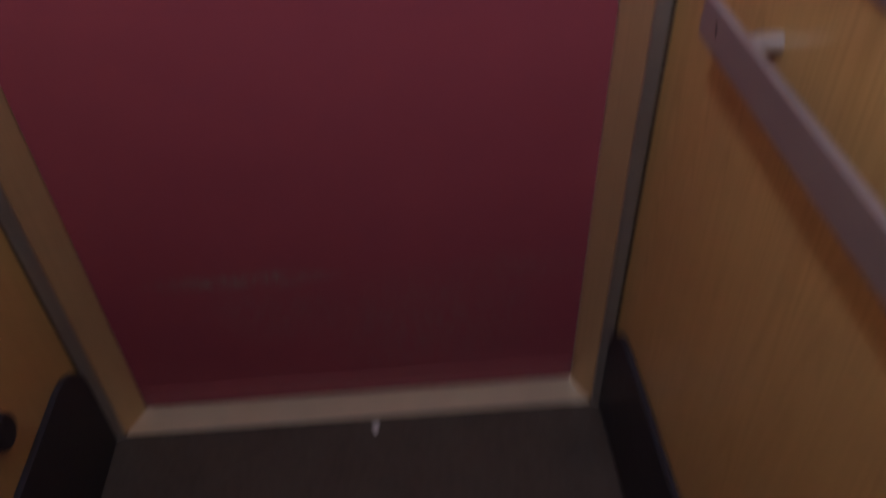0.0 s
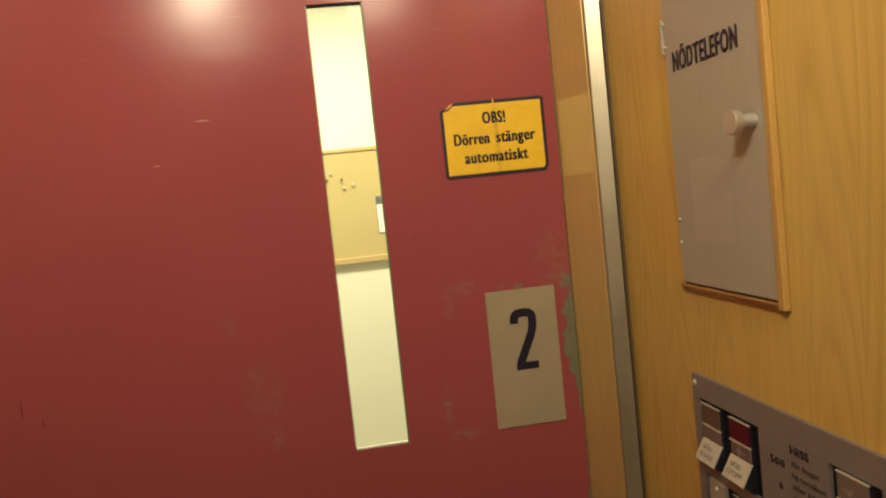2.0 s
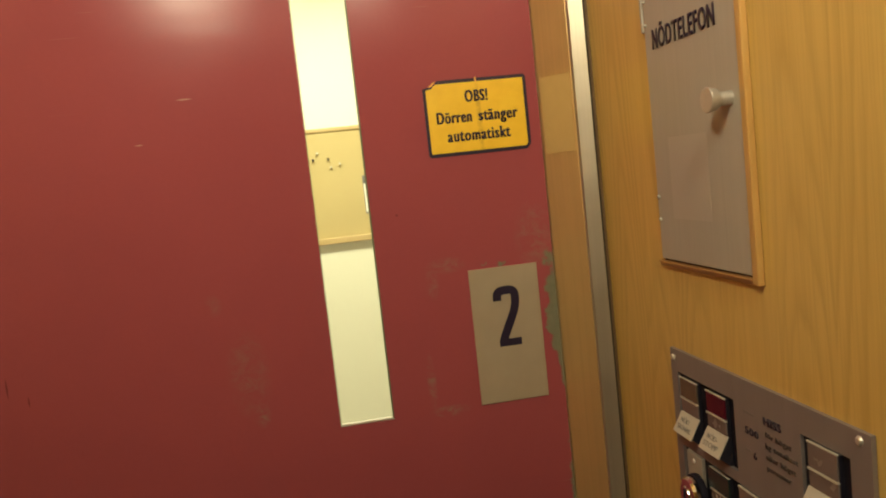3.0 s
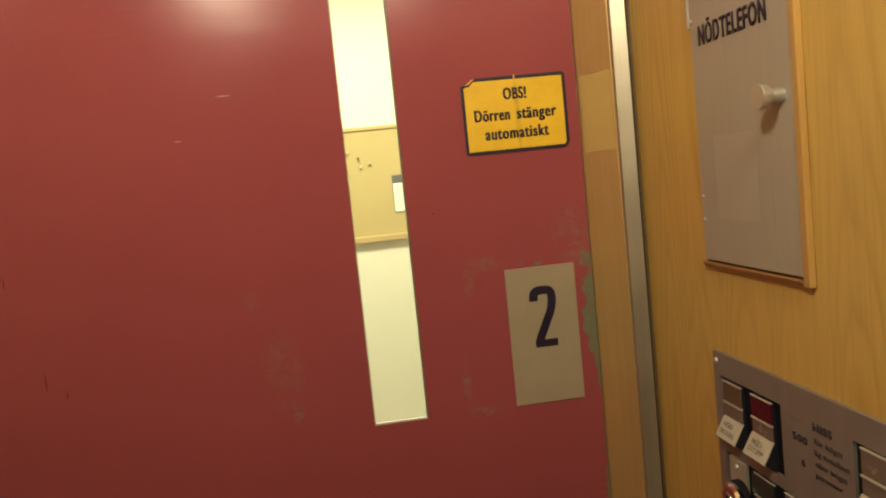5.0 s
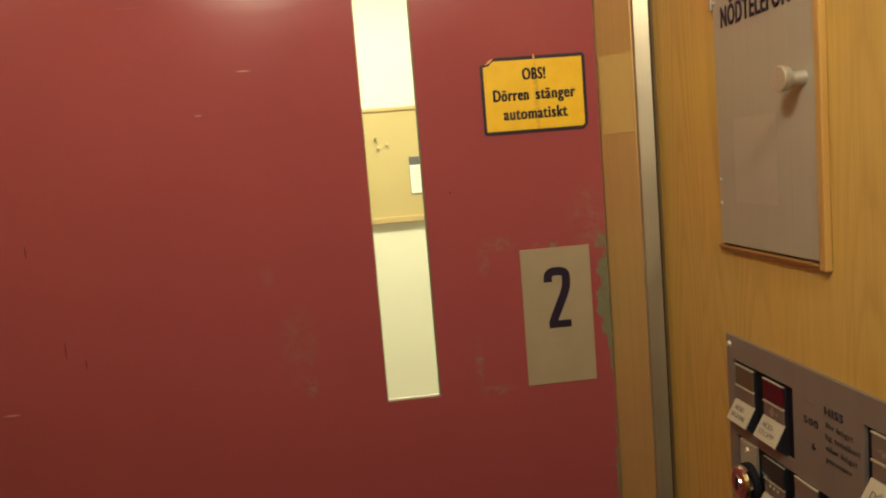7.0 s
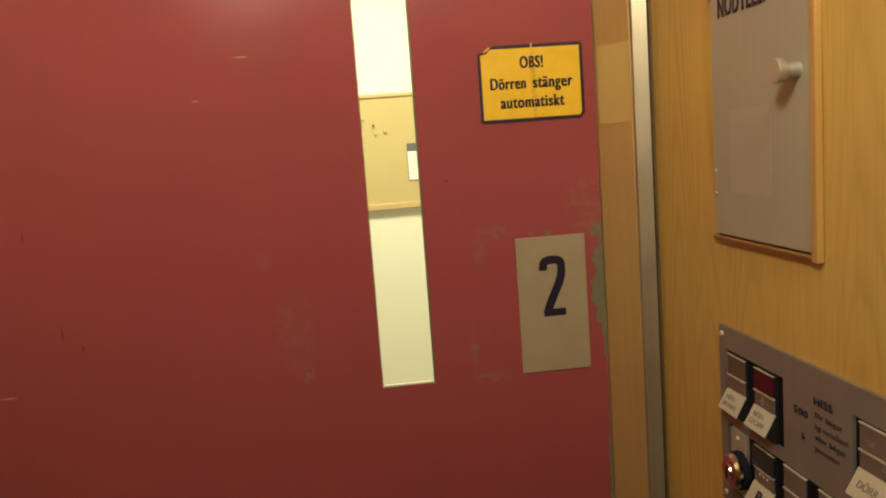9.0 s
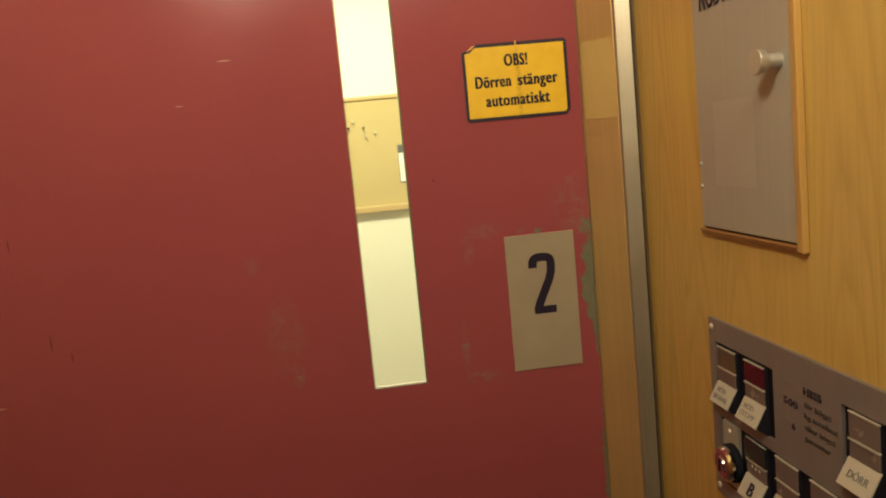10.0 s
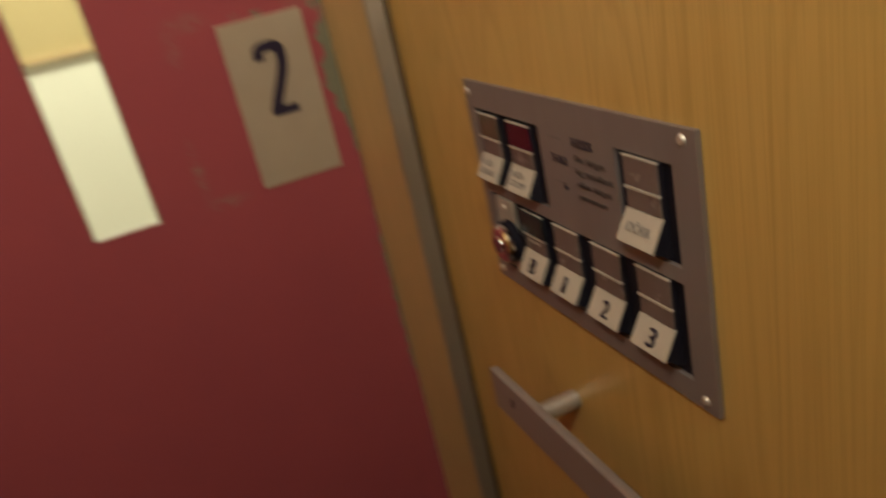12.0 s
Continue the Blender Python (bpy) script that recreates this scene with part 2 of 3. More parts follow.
LENS_RED = plain("red_lens", (0.085, 0.008, 0.018), 0.25, 0.0, 0.15)
LENS_GREEN = plain("dark_green_lens", (0.018, 0.036, 0.032), 0.2, 0.0, 0.15)
INK = plain("black_ink", (0.018, 0.012, 0.035), 0.4, 0.0, 0.1)
INK_GREY = plain("worn_grey_ink", (0.22, 0.20, 0.19), 0.5, 0.0, 0.2)
INK_BROWN = plain("worn_dark_ink", (0.07, 0.055, 0.05), 0.5, 0.0, 0.2)
YELLOW = sign_yellow()
WALL_CREAM = plain("landing_cream_paint", (0.80, 0.78, 0.70), 0.7, 0.0, 0.02, 90, 0.1)
CEIL = plain("ceiling_paint", (0.74, 0.71, 0.64), 0.6, 0.0, 0.04)
# grey for the unseen ceiling and lamp cut-off, to cut stray light
CEIL_GREY = plain("cabin_dimming_grey", (0.30, 0.29, 0.27), 0.6, 0.0, 0.06)
CORK = cork()
PINE = oak("pine_frame", "X", (0.56, 0.41, 0.22), (0.50, 0.35, 0.17), ring=60.0)
PAPER = plain("white_paper", (0.84, 0.84, 0.82), 0.7, 0.0, 0.03)
BLUE = plain("blue_plastic", (0.20, 0.26, 0.50), 0.22, 0.0, 0.15)
BLUE_HIGHLIGHT = plain("blue_highlight", (0.36, 0.42, 0.56), 0.2, 0.0, 0.15)
ORANGE = plain("orange_print", (0.80, 0.40, 0.08), 0.5, 0.0, 0.08)
OPAL = glowing("opal_diffuser", CABIN_WARM, OPAL_GLOW)
OPAL_LANDING = glowing("landing_diffuser", LANDING_WARM, 6.0)
TAPE = plain("tape_residue", (0.465, 0.435, 0.375), 0.45, 0.2, 0.03, 200)
SATIN = brushed("satin_knob_steel", (0.58, 0.55, 0.50), 0.36, fine=(300, 300, 300), metal=0.65)
PRINT_FAINT = plain("faint_print", (0.60, 0.60, 0.57), 0.7, 0.0, 0.05)
HEAD_GREY = plain("charcoal_print", (0.11, 0.11, 0.12), 0.6, 0.0, 0.2)
STONE = plain("landing_stone_floor", (0.30, 0.27, 0.23), 0.5, 0.0, 0.2, 50)
PLATE2 = plain("number_plate_grey", (0.40, 0.335, 0.245), 0.45, 0.15, 0.07, 30)


def glass_mat():
    """Clear flat glass: straight through, with a mirror sheen by Fresnel."""
    n = Nodes("window_glass")
    clear = n.add("ShaderNodeBsdfTransparent", Color=(0.95, 0.98, 0.94, 1))
    sheen = n.add("ShaderNodeBsdfGlossy", Roughness=0.02)
    fres = n.add("ShaderNodeFresnel", IOR=1.45)
    both = n.add("ShaderNodeMixShader", i0=fres.outputs[0], i1=clear.outputs[0], i2=sheen.outputs[0])
    n.tree.links.new(both.outputs[0], n.tree.nodes["Material Output"].inputs[0])
    return n.mat


GLASS = glass_mat()

# ---- builders ----


def thing(name, at, label, category, group="", kind=""):
    ob = new(name)
    ob.empty_display_size = 0.05
    ob.location = at
    tagged(ob, label, category, group, kind)
    return ob


def origin_of(parent):
    p, o = Vector((0, 0, 0)), parent
    while o:
        p, o = p + o.location, o.parent
    return p


def part(name, bm, material, parent=None, label="", smooth=False):
    """Links a bmesh given in world metres as one mesh under its thing or part."""
    if parent:
        bmesh.ops.translate(bm, verts=bm.verts, vec=-origin_of(parent))
    me = bpy.data.meshes.new(name)
    bmesh.ops.recalc_face_normals(bm, faces=bm.faces)
    bm.to_mesh(me)
    bm.free()
    me.materials.append(material)
    if smooth:
        for p in me.polygons:
            p.use_smooth = True
    ob = new(name, me)
    ob.parent = parent
    return tagged(ob, label)


def box(x0, x1, y0, y1, z0, z1, bevel=0.0, seg=2, bm=None):
    bm = bm or bmesh.new()
    r = bmesh.ops.create_cube(bm, size=1.0)
    for v in r["verts"]:
        v.co = Vector(((x0 + x1) / 2 + v.co.x * (x1 - x0), (y0 + y1) / 2 + v.co.y * (y1 - y0), (z0 + z1) / 2 + v.co.z * (z1 - z0)))
    if bevel:
        bmesh.ops.bevel(bm, geom=list({e for v in r["verts"] for e in v.link_edges}), offset=bevel, segments=seg, affect="EDGES", profile=0.5)
    return bm


def rod(a, b, r0, r1=None, seg=24, bevel=0.0):
    """A round bar from a to b."""
    bm = bmesh.new()
    a, b = Vector(a), Vector(b)
    q = (b - a).to_track_quat("Z", "Y").to_matrix().to_4x4()
    bmesh.ops.create_cone(bm, cap_ends=True, segments=seg, radius1=r0, radius2=r0 if r1 is None else r1, depth=(b - a).length, matrix=Matrix.Translation((a + b) / 2) @ q)
    if bevel:
        rim = [e for e in bm.edges if any(len(f.verts) > 4 for f in e.link_faces)]
        bmesh.ops.bevel(bm, geom=rim, offset=bevel, segments=2, affect="EDGES", profile=0.5)
    return bm


def prism(points, axis, lo, hi, bevel=0.0):
    """Extrudes an outline; axis x takes (y, z) points, y takes (x, z), z takes (x, y)."""
    bm = bmesh.new()
    put = {"x": lambda p, d: (d, p[0], p[1]), "y": lambda p, d: (p[0], d, p[1]), "z": lambda p, d: (p[0], p[1], d)}[axis]
    a = [bm.verts.new(put(p, lo)) for p in points]
    b = [bm.verts.new(put(p, hi)) for p in points]
    bm.faces.new(a)
    bm.faces.new(list(reversed(b)))
    for i in range(len(points)):
        j = (i + 1) % len(points)
        bm.faces.new((a[i], b[i], b[j], a[j]))
    if bevel:
        bmesh.ops.bevel(bm, geom=list(bm.edges), offset=bevel, segments=2, affect="EDGES", profile=0.5)
    return bm


def grid_slab(axis, us, zs, holes, lo, hi):
    """A slab between lo and hi along axis, gridded by us and zs, with the cells whose middle lies in a hole left open."""
    bm = bmesh.new()
    cells = {(i, j) for i in range(len(us) - 1) for j in range(len(zs) - 1)
             if not any(h[0] < (us[i] + us[i + 1]) / 2 < h[1] and h[2] < (zs[j] + zs[j + 1]) / 2 < h[3] for h in holes)}
    made = {}

    def vert(i, j, d):
        if (i, j, d) not in made:
            made[i, j, d] = bm.verts.new((d, us[i], zs[j]) if axis == "x" else (us[i], d, zs[j]))
        return made[i, j, d]

    for i, j in cells:
        for d in (lo, hi):
            bm.faces.new([vert(*c, d) for c in ((i, j), (i + 1, j), (i + 1, j + 1), (i, j + 1))])
        for (di, dj), (c0, c1) in (((-1, 0), ((i, j), (i, j + 1))), ((1, 0), ((i + 1, j), (i + 1, j + 1))), ((0, -1), ((i, j), (i + 1, j))), ((0, 1), ((i, j + 1), (i + 1, j + 1)))):
            if (i + di, j + dj) not in cells:
                bm.faces.new((vert(*c0, lo), vert(*c1, lo), vert(*c1, hi), vert(*c0, hi)))
    return bm


def lettering(name, text, m, height, width, material, parent, bold=0.0, label="", swell=0.004):
    """Raised lettering: the text, made height tall (capital letters) and width wide, lying at the pose m with its lower left corner."""
    cu = bpy.data.curves.new("lettering_curve", "FONT")
    cu.body, cu.size, cu.extrude, cu.offset, cu.resolution_u = text, 1.0, 0.0, swell if bold else 0.0, 4
    cu.space_character = 1.14 if bold else 1.0
    tmp = bpy.data.objects.new("lettering_tmp", cu)
    scene.collection.objects.link(tmp)
    bpy.context.view_layer.update()
    me = bpy.data.meshes.new_from_object(tmp.evaluated_get(bpy.context.evaluated_depsgraph_get()))
    bpy.data.objects.remove(tmp)
    bm = bmesh.new()
    bm.from_mesh(me)
    bpy.data.meshes.remove(me)
    xs = [v.co.x for v in bm.verts]
    sx = (width - bold) / max(1e-6, max(xs) - min(xs))
    x0 = min(xs)
    for v in bm.verts:
        v.co = Vector(((v.co.x - x0) * sx, v.co.y * height / 0.7, 0.0))
    r = bmesh.ops.extrude_face_region(bm, geom=list(bm.faces))
    bmesh.ops.translate(bm, verts=[g for g in r["geom"] if isinstance(g, bmesh.types.BMVert)], vec=(0, 0, 0.0004))
    if bold:
        once = list(bm.verts) + list(bm.edges) + list(bm.faces)
        for k in (1, 2):
            r = bmesh.ops.duplicate(bm, geom=once)
            bmesh.ops.translate(bm, verts=[g for g in r["geom"] if isinstance(g, bmesh.types.BMVert)], vec=(bold * k / 2, 0, 0.00006 * k))
    bmesh.ops.transform(bm, matrix=m, verts=bm.verts)
    return part(name, bm, material, parent, label)


def on_door(x, z, y=-0.003):
    return pose(x, y, z, 90, 0, 0)


def on_right_wall(y, z, x):
    """Writing on the right wall runs from the door towards the back."""
    return pose(x, y, z, 90, 0, -90)


def stroke(points, width, axis_pose, depth=0.0005):
    """A ribbon of even width along a line of points, with rounded ends, lying at the given pose."""
    bm = bmesh.new()
    pts = [Vector((*p, 0)) for p in points]
    n = len(pts)
    left, right = [], []
    for i, p in enumerate(pts):
        d = (pts[min(i + 1, n - 1)] - pts[max(i - 1, 0)]).normalized()
        s = Vector((-d.y, d.x, 0)) * width / 2
        left.append(p + s)
        right.append(p - s)
    lv, rv = [bm.verts.new(p) for p in left], [bm.verts.new(p) for p in right]
    for i in range(n - 1):
        bm.faces.new((lv[i], lv[i + 1], rv[i + 1], rv[i]))
    r = bmesh.ops.extrude_face_region(bm, geom=list(bm.faces))
    bmesh.ops.translate(bm, verts=[g for g in r["geom"] if isinstance(g, bmesh.types.BMVert)], vec=(0, 0, depth))
    bmesh.ops.transform(bm, matrix=axis_pose, verts=bm.verts)
    return bm


def structure(name, bm, material, label, category):
    return tagged(part(name, bm, material), label, category, "", "structure")


# ---- the lift cabin ----
W = 0.48          # the side walls' inner faces stand at plus and minus W
FRONT = -0.058    # front end of the side walls
BACK = -1.42
TOP = 2.15
structure("floor", box(-0.55, 0.55, BACK - 0.05, -0.0585, -0.06, 0.0), FLOOR, "worn dark brown linoleum cabin floor", "floor")
structure("wall_right", box(W, W + 0.03, BACK, FRONT, 0.0, TOP, 0.0012), OAK, "golden oak veneer wall panel of the lift cabin", "wall")
structure("wall_left", box(-W - 0.03, -W, BACK, FRONT, 0.0, TOP, 0.0012), OAK, "golden oak veneer wall panel of the lift cabin", "wall")
# rear wall and ceiling stand out of view, darkened to cut bounced light
structure("wall_back", box(-W - 0.03, W + 0.03, BACK - 0.03, BACK - 0.001, 0.0, TOP), DIM_BROWN, "unseen rear wall of the cabin, dark to absorb bounced light", "wall")
structure("ceiling", box(-0.55, 0.55, BACK - 0.05, -0.03, TOP, TOP + 0.05), CEIL_GREY, "unseen cabin ceiling, grey to cut bounced light", "ceiling")


def skirting(name, side):
    x0, x1 = sorted((side * (W - 0.012), side * (W - 0.0005)))
    h, y0, y1, r = 0.255, BACK + 0.002, FRONT - 0.006, 0.085
    pts = [(y0, 0.001), (y1, 0.001), (y1, h - r)]
    pts += [(y1 - r + r * math.cos(a), h - r + r * math.sin(a)) for a in (math.pi / 8, math.pi / 4, 3 * math.pi / 8)]
    pts += [(y1 - r, h), (y0, h)]
    structure(name, prism(pts, "x", x0, x1, 0.0015), RUBBER, "black rubber kick skirting with a rounded end", "baseboard")


skirting("baseboard_right", 1)
skirting("baseboard_left", -1)

# landing door frame: splayed reveals and the aluminium edges towards the cabin
for name, s in (("trim_right", 1), ("trim_left", -1)):
    prof = [(s * 0.426, 0.012), (s * 0.426, -0.001), (s * 0.4540, -0.054), (s * 0.50, -0.054), (s * 0.50, 0.012)]
    structure(name, prism(prof, "z", 0.0, 2.12, 0.0008), JAMB, "glossy oak-coloured door reveal with a brushed sheen", "door frame")
    edge = [(s * 0.4545, -0.0545), (s * 0.4553, -0.0600), (s * 0.4728, -0.0690), (s * 0.4728, -0.0545)]
    structure("edge_" + name, prism(edge, "z", 0.0, 2.12, 0.0012), ALU, "satin aluminium edge strip beside the lift door", "trim")
    # dark strip stands in for the shaded gap between edge strip and wall
    gap = [(s * 0.4731, -0.0535), (s * 0.4731, -0.064), (s * 0.4763, -0.064), (s * 0.4763, -0.0535)]
    structure("gap_strip_" + name, prism(gap, "z", 0.0, 2.12), JOINT_BROWN, "dark strip for the shaded gap in the cabin joint", "trim")
    # added lip, its brown paints the shadowy band at the wall's end
    lip = [(s * 0.4766, -0.0535), (s * 0.4766, -0.0640), (s * 0.4797, -0.0640), (s * 0.4797, -0.0535)]
    structure("lip_" + name, prism(lip, "z", 0.0, 2.12), DIM_BROWN, "added brown lip painting the shaded end of the wall panel", "trim")
# a thin amber strip across the right reveal beside the warning sign
tape = [(0.4281, -0.0054), (0.4526, -0.0516), (0.4523, -0.0518), (0.4278, -0.0056)]
tagged(part("amber_strip", prism(tape, "z", 1.432, 1.532), JAMB_PATCH), "thin amber strip on the door reveal", "tape")
structure("trim_top", box(-0.50, 0.50, -0.054, 0.05, 2.12, 2.2), JAMB, "oak-coloured lintel over the lift door", "door frame")
structure("threshold", box(-0.452, 0.452, -0.0582, 0.03, -0.05, 0.002, 0.001), SILL, "pale worn aluminium door sill", "threshold")

# ---- the red landing door ----
door = thing("door_1", (0, 0, 0), "dark red painted steel lift door, scuffed and chipped", "door", "", "structure")
WX0, WX1, WZ0, WZ1 = 0.1125, 0.1845, 1.1015, 1.680
part("door_leaf", grid_slab("y", [-0.424, WX0, WX1, 0.424], [0.010, 0.064, WZ0, WZ1, 2.118], [(WX0, WX1, WZ0, WZ1)], 0.0, 0.008), RED, door)
part("door_core", grid_slab("y", [-0.423, WX0 - 0.02, WX1 + 0.02, 0.423], [0.011, WZ0 - 0.02, WZ1 + 0.02, 2.117], [(WX0 - 0.02, WX1 + 0.02, WZ0 - 0.02, WZ1 + 0.02)], 0.0085, 0.040), RED, door)
part("kick_fold", box(-0.423, 0.423, -0.0035, -0.0002, 0.012, 0.064, 0.0015), RED, door)
pane = part("window_pane", box(WX0 - 0.015, WX1 + 0.015, 0.0085, 0.0135, WZ0 - 0.015, WZ1 + 0.015), GLASS, door, "narrow clear glass pane")
pane.visible_shadow = False
BEAD = plain("green_grey_bead", (0.16, 0.17, 0.10), 0.5, 0.0, 0.2)
BEAD_PALE = plain("pale_bead", (0.62, 0.60, 0.50), 0.5, 0.0, 0.1)
part("glazing_bead", box(WX1 - 0.0020, WX1 - 0.0003, 0.001, 0.0082, WZ0 + 0.002, WZ1 - 0.002), BEAD, door, "grey-green glazing bead")
part("glazing_bead", box(WX0 + 0.0003, WX0 + 0.0012, 0.001, 0.0082, WZ0 + 0.002, WZ1 - 0.002), BEAD, door, "grey-green glazing bead")
part("glazing_bead", box(WX0 + 0.0014, WX1 - 0.0022, 0.002, 0.0082, WZ0 + 0.0004, WZ0 + 0.0030, 0.0005), BEAD_PALE, door, "pale lower glazing bead")
part("glazing_bead", box(WX0 + 0.0014, WX1 - 0.0022, 0.002, 0.0082, WZ1 - 0.0030, WZ1 - 0.0004), DARK, door, "dark upper glazing bead")

# yellow warning sign
sign = thing("warning_sign", (0.34, 0, 1.493), "yellow warning sign with black border, torn corner", "sign")
SX0, SX1, SZ0, SZ1 = 0.2695, 0.4090, 1.4425, 1.5415
part("border", prism([(SX0, SZ0 + 0.003), (SX0 + 0.003, SZ0), (SX1 - 0.006, SZ0), (SX1, SZ0 + 0.007), (SX1, SZ1 - 0.003), (SX1 - 0.003, SZ1), (SX0 + 0.020, SZ1), (SX0 + 0.0165, SZ1 - 0.0042), (SX0, SZ1 - 0.0095)], "y", -0.0012, -0.0002), INK, sign)
part("face", prism([(SX0 + 0.004, SZ0 + 0.0045), (SX1 - 0.007, SZ0 + 0.0045), (SX1 - 0.0045, SZ0 + 0.008), (SX1 - 0.0045, SZ1 - 0.0045), (SX0 + 0.0175, SZ1 - 0.0045), (SX0 + 0.0135, SZ1 - 0.0075), (SX0 + 0.012, SZ1 - 0.0098), (SX0 + 0.004, SZ1 - 0.0115)], "y", -0.0018, -0.0012), YELLOW, sign, "yellow enamel face with a drip mark")
part("torn_corner", prism([(SX0 + 0.006, SZ1 - 0.0088), (SX0 + 0.013, SZ1 - 0.0062), (SX0 + 0.018, SZ1 - 0.0012), (SX0 + 0.0145, SZ1 - 0.0015)], "y", -0.0016, -0.0012), ORANGE, sign, "torn orange paper edge")
part("nick", box(0.3400, 0.3418, -0.0022, -0.0012, SZ1 - 0.006, SZ1 + 0.0012), ORANGE, sign, "pale orange nick in the border")
lettering("lettering", "OBS!", on_door(0.3243, 1.5115, -0.0019), 0.0150, 0.0312, INK, sign, 0.0013, "", 0.009)
lettering("lettering", "Dörren", on_door(0.2842, 1.4855, -0.0019), 0.0150, 0.0473, INK, sign, 0.0013, "", 0.009)
lettering("lettering", "stänger", on_door(0.3405, 1.4855, -0.0019), 0.0150, 0.0535, INK, sign, 0.0013, "", 0.009)
lettering("lettering", "automatiskt", on_door(0.2963, 1.4610, -0.0019), 0.0150, 0.0855, INK, sign, 0.0013, "", 0.009)

# floor number plate
plate = thing("number_plate", (0.352, 0, 1.196), "grey metal floor plate with a dark number two", "sign")
part("plate", box(0.3045, 0.3995, -0.0018, -0.0002, 1.1030, 1.2885, 0.0005), PLATE2, plate)
two = [(-0.0125, 0.0605), (-0.0125, 0.064)] + [(0.0125 * math.copysign(abs(math.cos(a)) ** 0.7, math.cos(a)), 0.0650 + 0.0095 * math.sin(a) ** 0.7) for a in [math.pi * (1 - (k + 0.001) / 10.002) for k in range(11)]]
two += [(0.0125, 0.060), (0.0118, 0.053), (0.009, 0.044), (0.002, 0.029), (-0.006, 0.012), (-0.0098, 0.0015)]
part("numeral", stroke(two, 0.0114, on_door(0.3525, 1.182, -0.0019)), INK, plate, "blue-black number two")
part("numeral_foot", box(0.3383, 0.3688, -0.00235, -0.0019, 1.1795, 1.1893), INK, plate, "blue-black foot of the number")

# ---- emergency telephone hatch in the right wall ----
hatch = thing("telephone_hatch", (W, -0.32, 1.30), "brushed steel emergency telephone hatch framed in oak", "hatch")
HY0, HY1, HZ0, HZ1 = -0.4120, -0.2355, 1.3058, 1.735
part("hatch_door", box(W - 0.005, W - 0.0005, HY0, HY1, HZ0, HZ1, 0.0008), STEEL, hatch)
# sheet behind the hatch door, coloured brown as the shade in its gap
part("shadow_gap", box(W - 0.0015, W - 0.0003, HY0 - 0.0022, HY1 + 0.001, HZ0 - 0.0022, HZ1 + 0.0022), GAP, hatch, "brown sheet for the shaded gap round the hatch door")
part("frame_side", box(W - 0.0072, W - 0.0004, HY0 - 0.0115, HY0 - 0.0022, HZ0 - 0.0078, HZ1 + 0.010, 0.0014), OAK_TRIM, hatch, "oak frame moulding")
part("frame_rail", prism([(W - 0.0004, HZ0 - 0.0080), (W - 0.0046, HZ0 - 0.0080), (W - 0.0075, HZ0 - 0.0034), (W - 0.0075, HZ0 - 0.0022), (W - 0.0004, HZ0 - 0.0022)], "y", HY0 - 0.0020, HY1 + 0.003), OAK_UNDERLIT, hatch, "frame moulding with a chamfer below, its underlit red-brown painted in")
part("frame_rail", box(W - 0.0070, W - 0.0004, HY0 - 0.0020, HY1 + 0.003, HZ1 + 0.0022, HZ1 + 0.010, 0.0014), OAK_TRIM, hatch, "oak frame moulding")
part("hinge", box(W - 0.0065, W - 0.0004, HY1 + 0.0008, HY1 + 0.0055, 1.5445, 1.5805, 0.001), STEEL, hatch, "small steel hinge")
for z in (1.5505, 1.5745, 1.348, 1.372):
    part("screw", rod((W - 0.0052, HY1 - 0.0045, z), (W - 0.0072, HY1 - 0.0045, z), 0.0022, 0.0016, 12), STEEL, hatch)
KY, KZ = -0.3960, 1.4590
knob = part("knob", rod((W - 0.0180, KY, KZ), (W - 0.0275, KY, KZ), 0.0092, 0.0112, 36, 0.0012), SATIN, hatch, "round satin steel knob", False)
part("knob_stem", rod((W - 0.0046, KY, KZ), (W - 0.0182, KY, KZ), 0.0064, 0.0058, 20), SATIN, knob)
part("tape_mark", box(W - 0.00512, W - 0.0050, -0.350, -0.271, 1.350, 1.433), TAPE, hatch, "pale rectangle of old tape")
lettering("lettering", "NÖDTELEFON", on_right_wall(-0.2535, 1.5243, W - 0.0054), 0.0195, 0.1270, INK, hatch, 0.0013, "", 0.014)

# ---- control panel ----
panel = thing("control_panel", (W, -0.39, 1.01), "steel lift control panel with ivory push keys", "control panel")
PX0, PX1 = W - 0.0045, W - 0.0006
PY0, PY1, PZ0, PZ1 = -0.548, -0.234, 1.0105, 1.2075
HOLES = [(-0.3620, -0.248, 1.113, 1.183), (-0.5245, -0.464, 1.113, 1.183), (-0.5245, -0.248, 1.029, 1.102)]
part("face_plate", grid_slab("x", [PY0, -0.5245, -0.464, -0.3620, -0.248, PY1], [PZ0, 1.029, 1.102, 1.113, 1.183, PZ1], HOLES, PX0, PX1), PLATE_STEEL, panel)
for y0, y1, z0, z1 in HOLES:
    part("slot_backing", box(W - 0.0012, W - 0.0004, y0 + 0.0004, y1 - 0.0004, z0 + 0.0004, z1 - 0.0004), DARK, panel, "black recess behind the keys")
for y, z in ((-0.2410, 1.1975), (-0.5360, 1.2005), (-0.5360, 1.0190), (-0.2420, 1.0195)):
    part("screw", rod((PX0 + 0.0003, y, z), (PX0 - 0.0020, y, z), 0.0042, 0.0026, 16, 0.0006), SCREW, panel, "domed chrome screw")


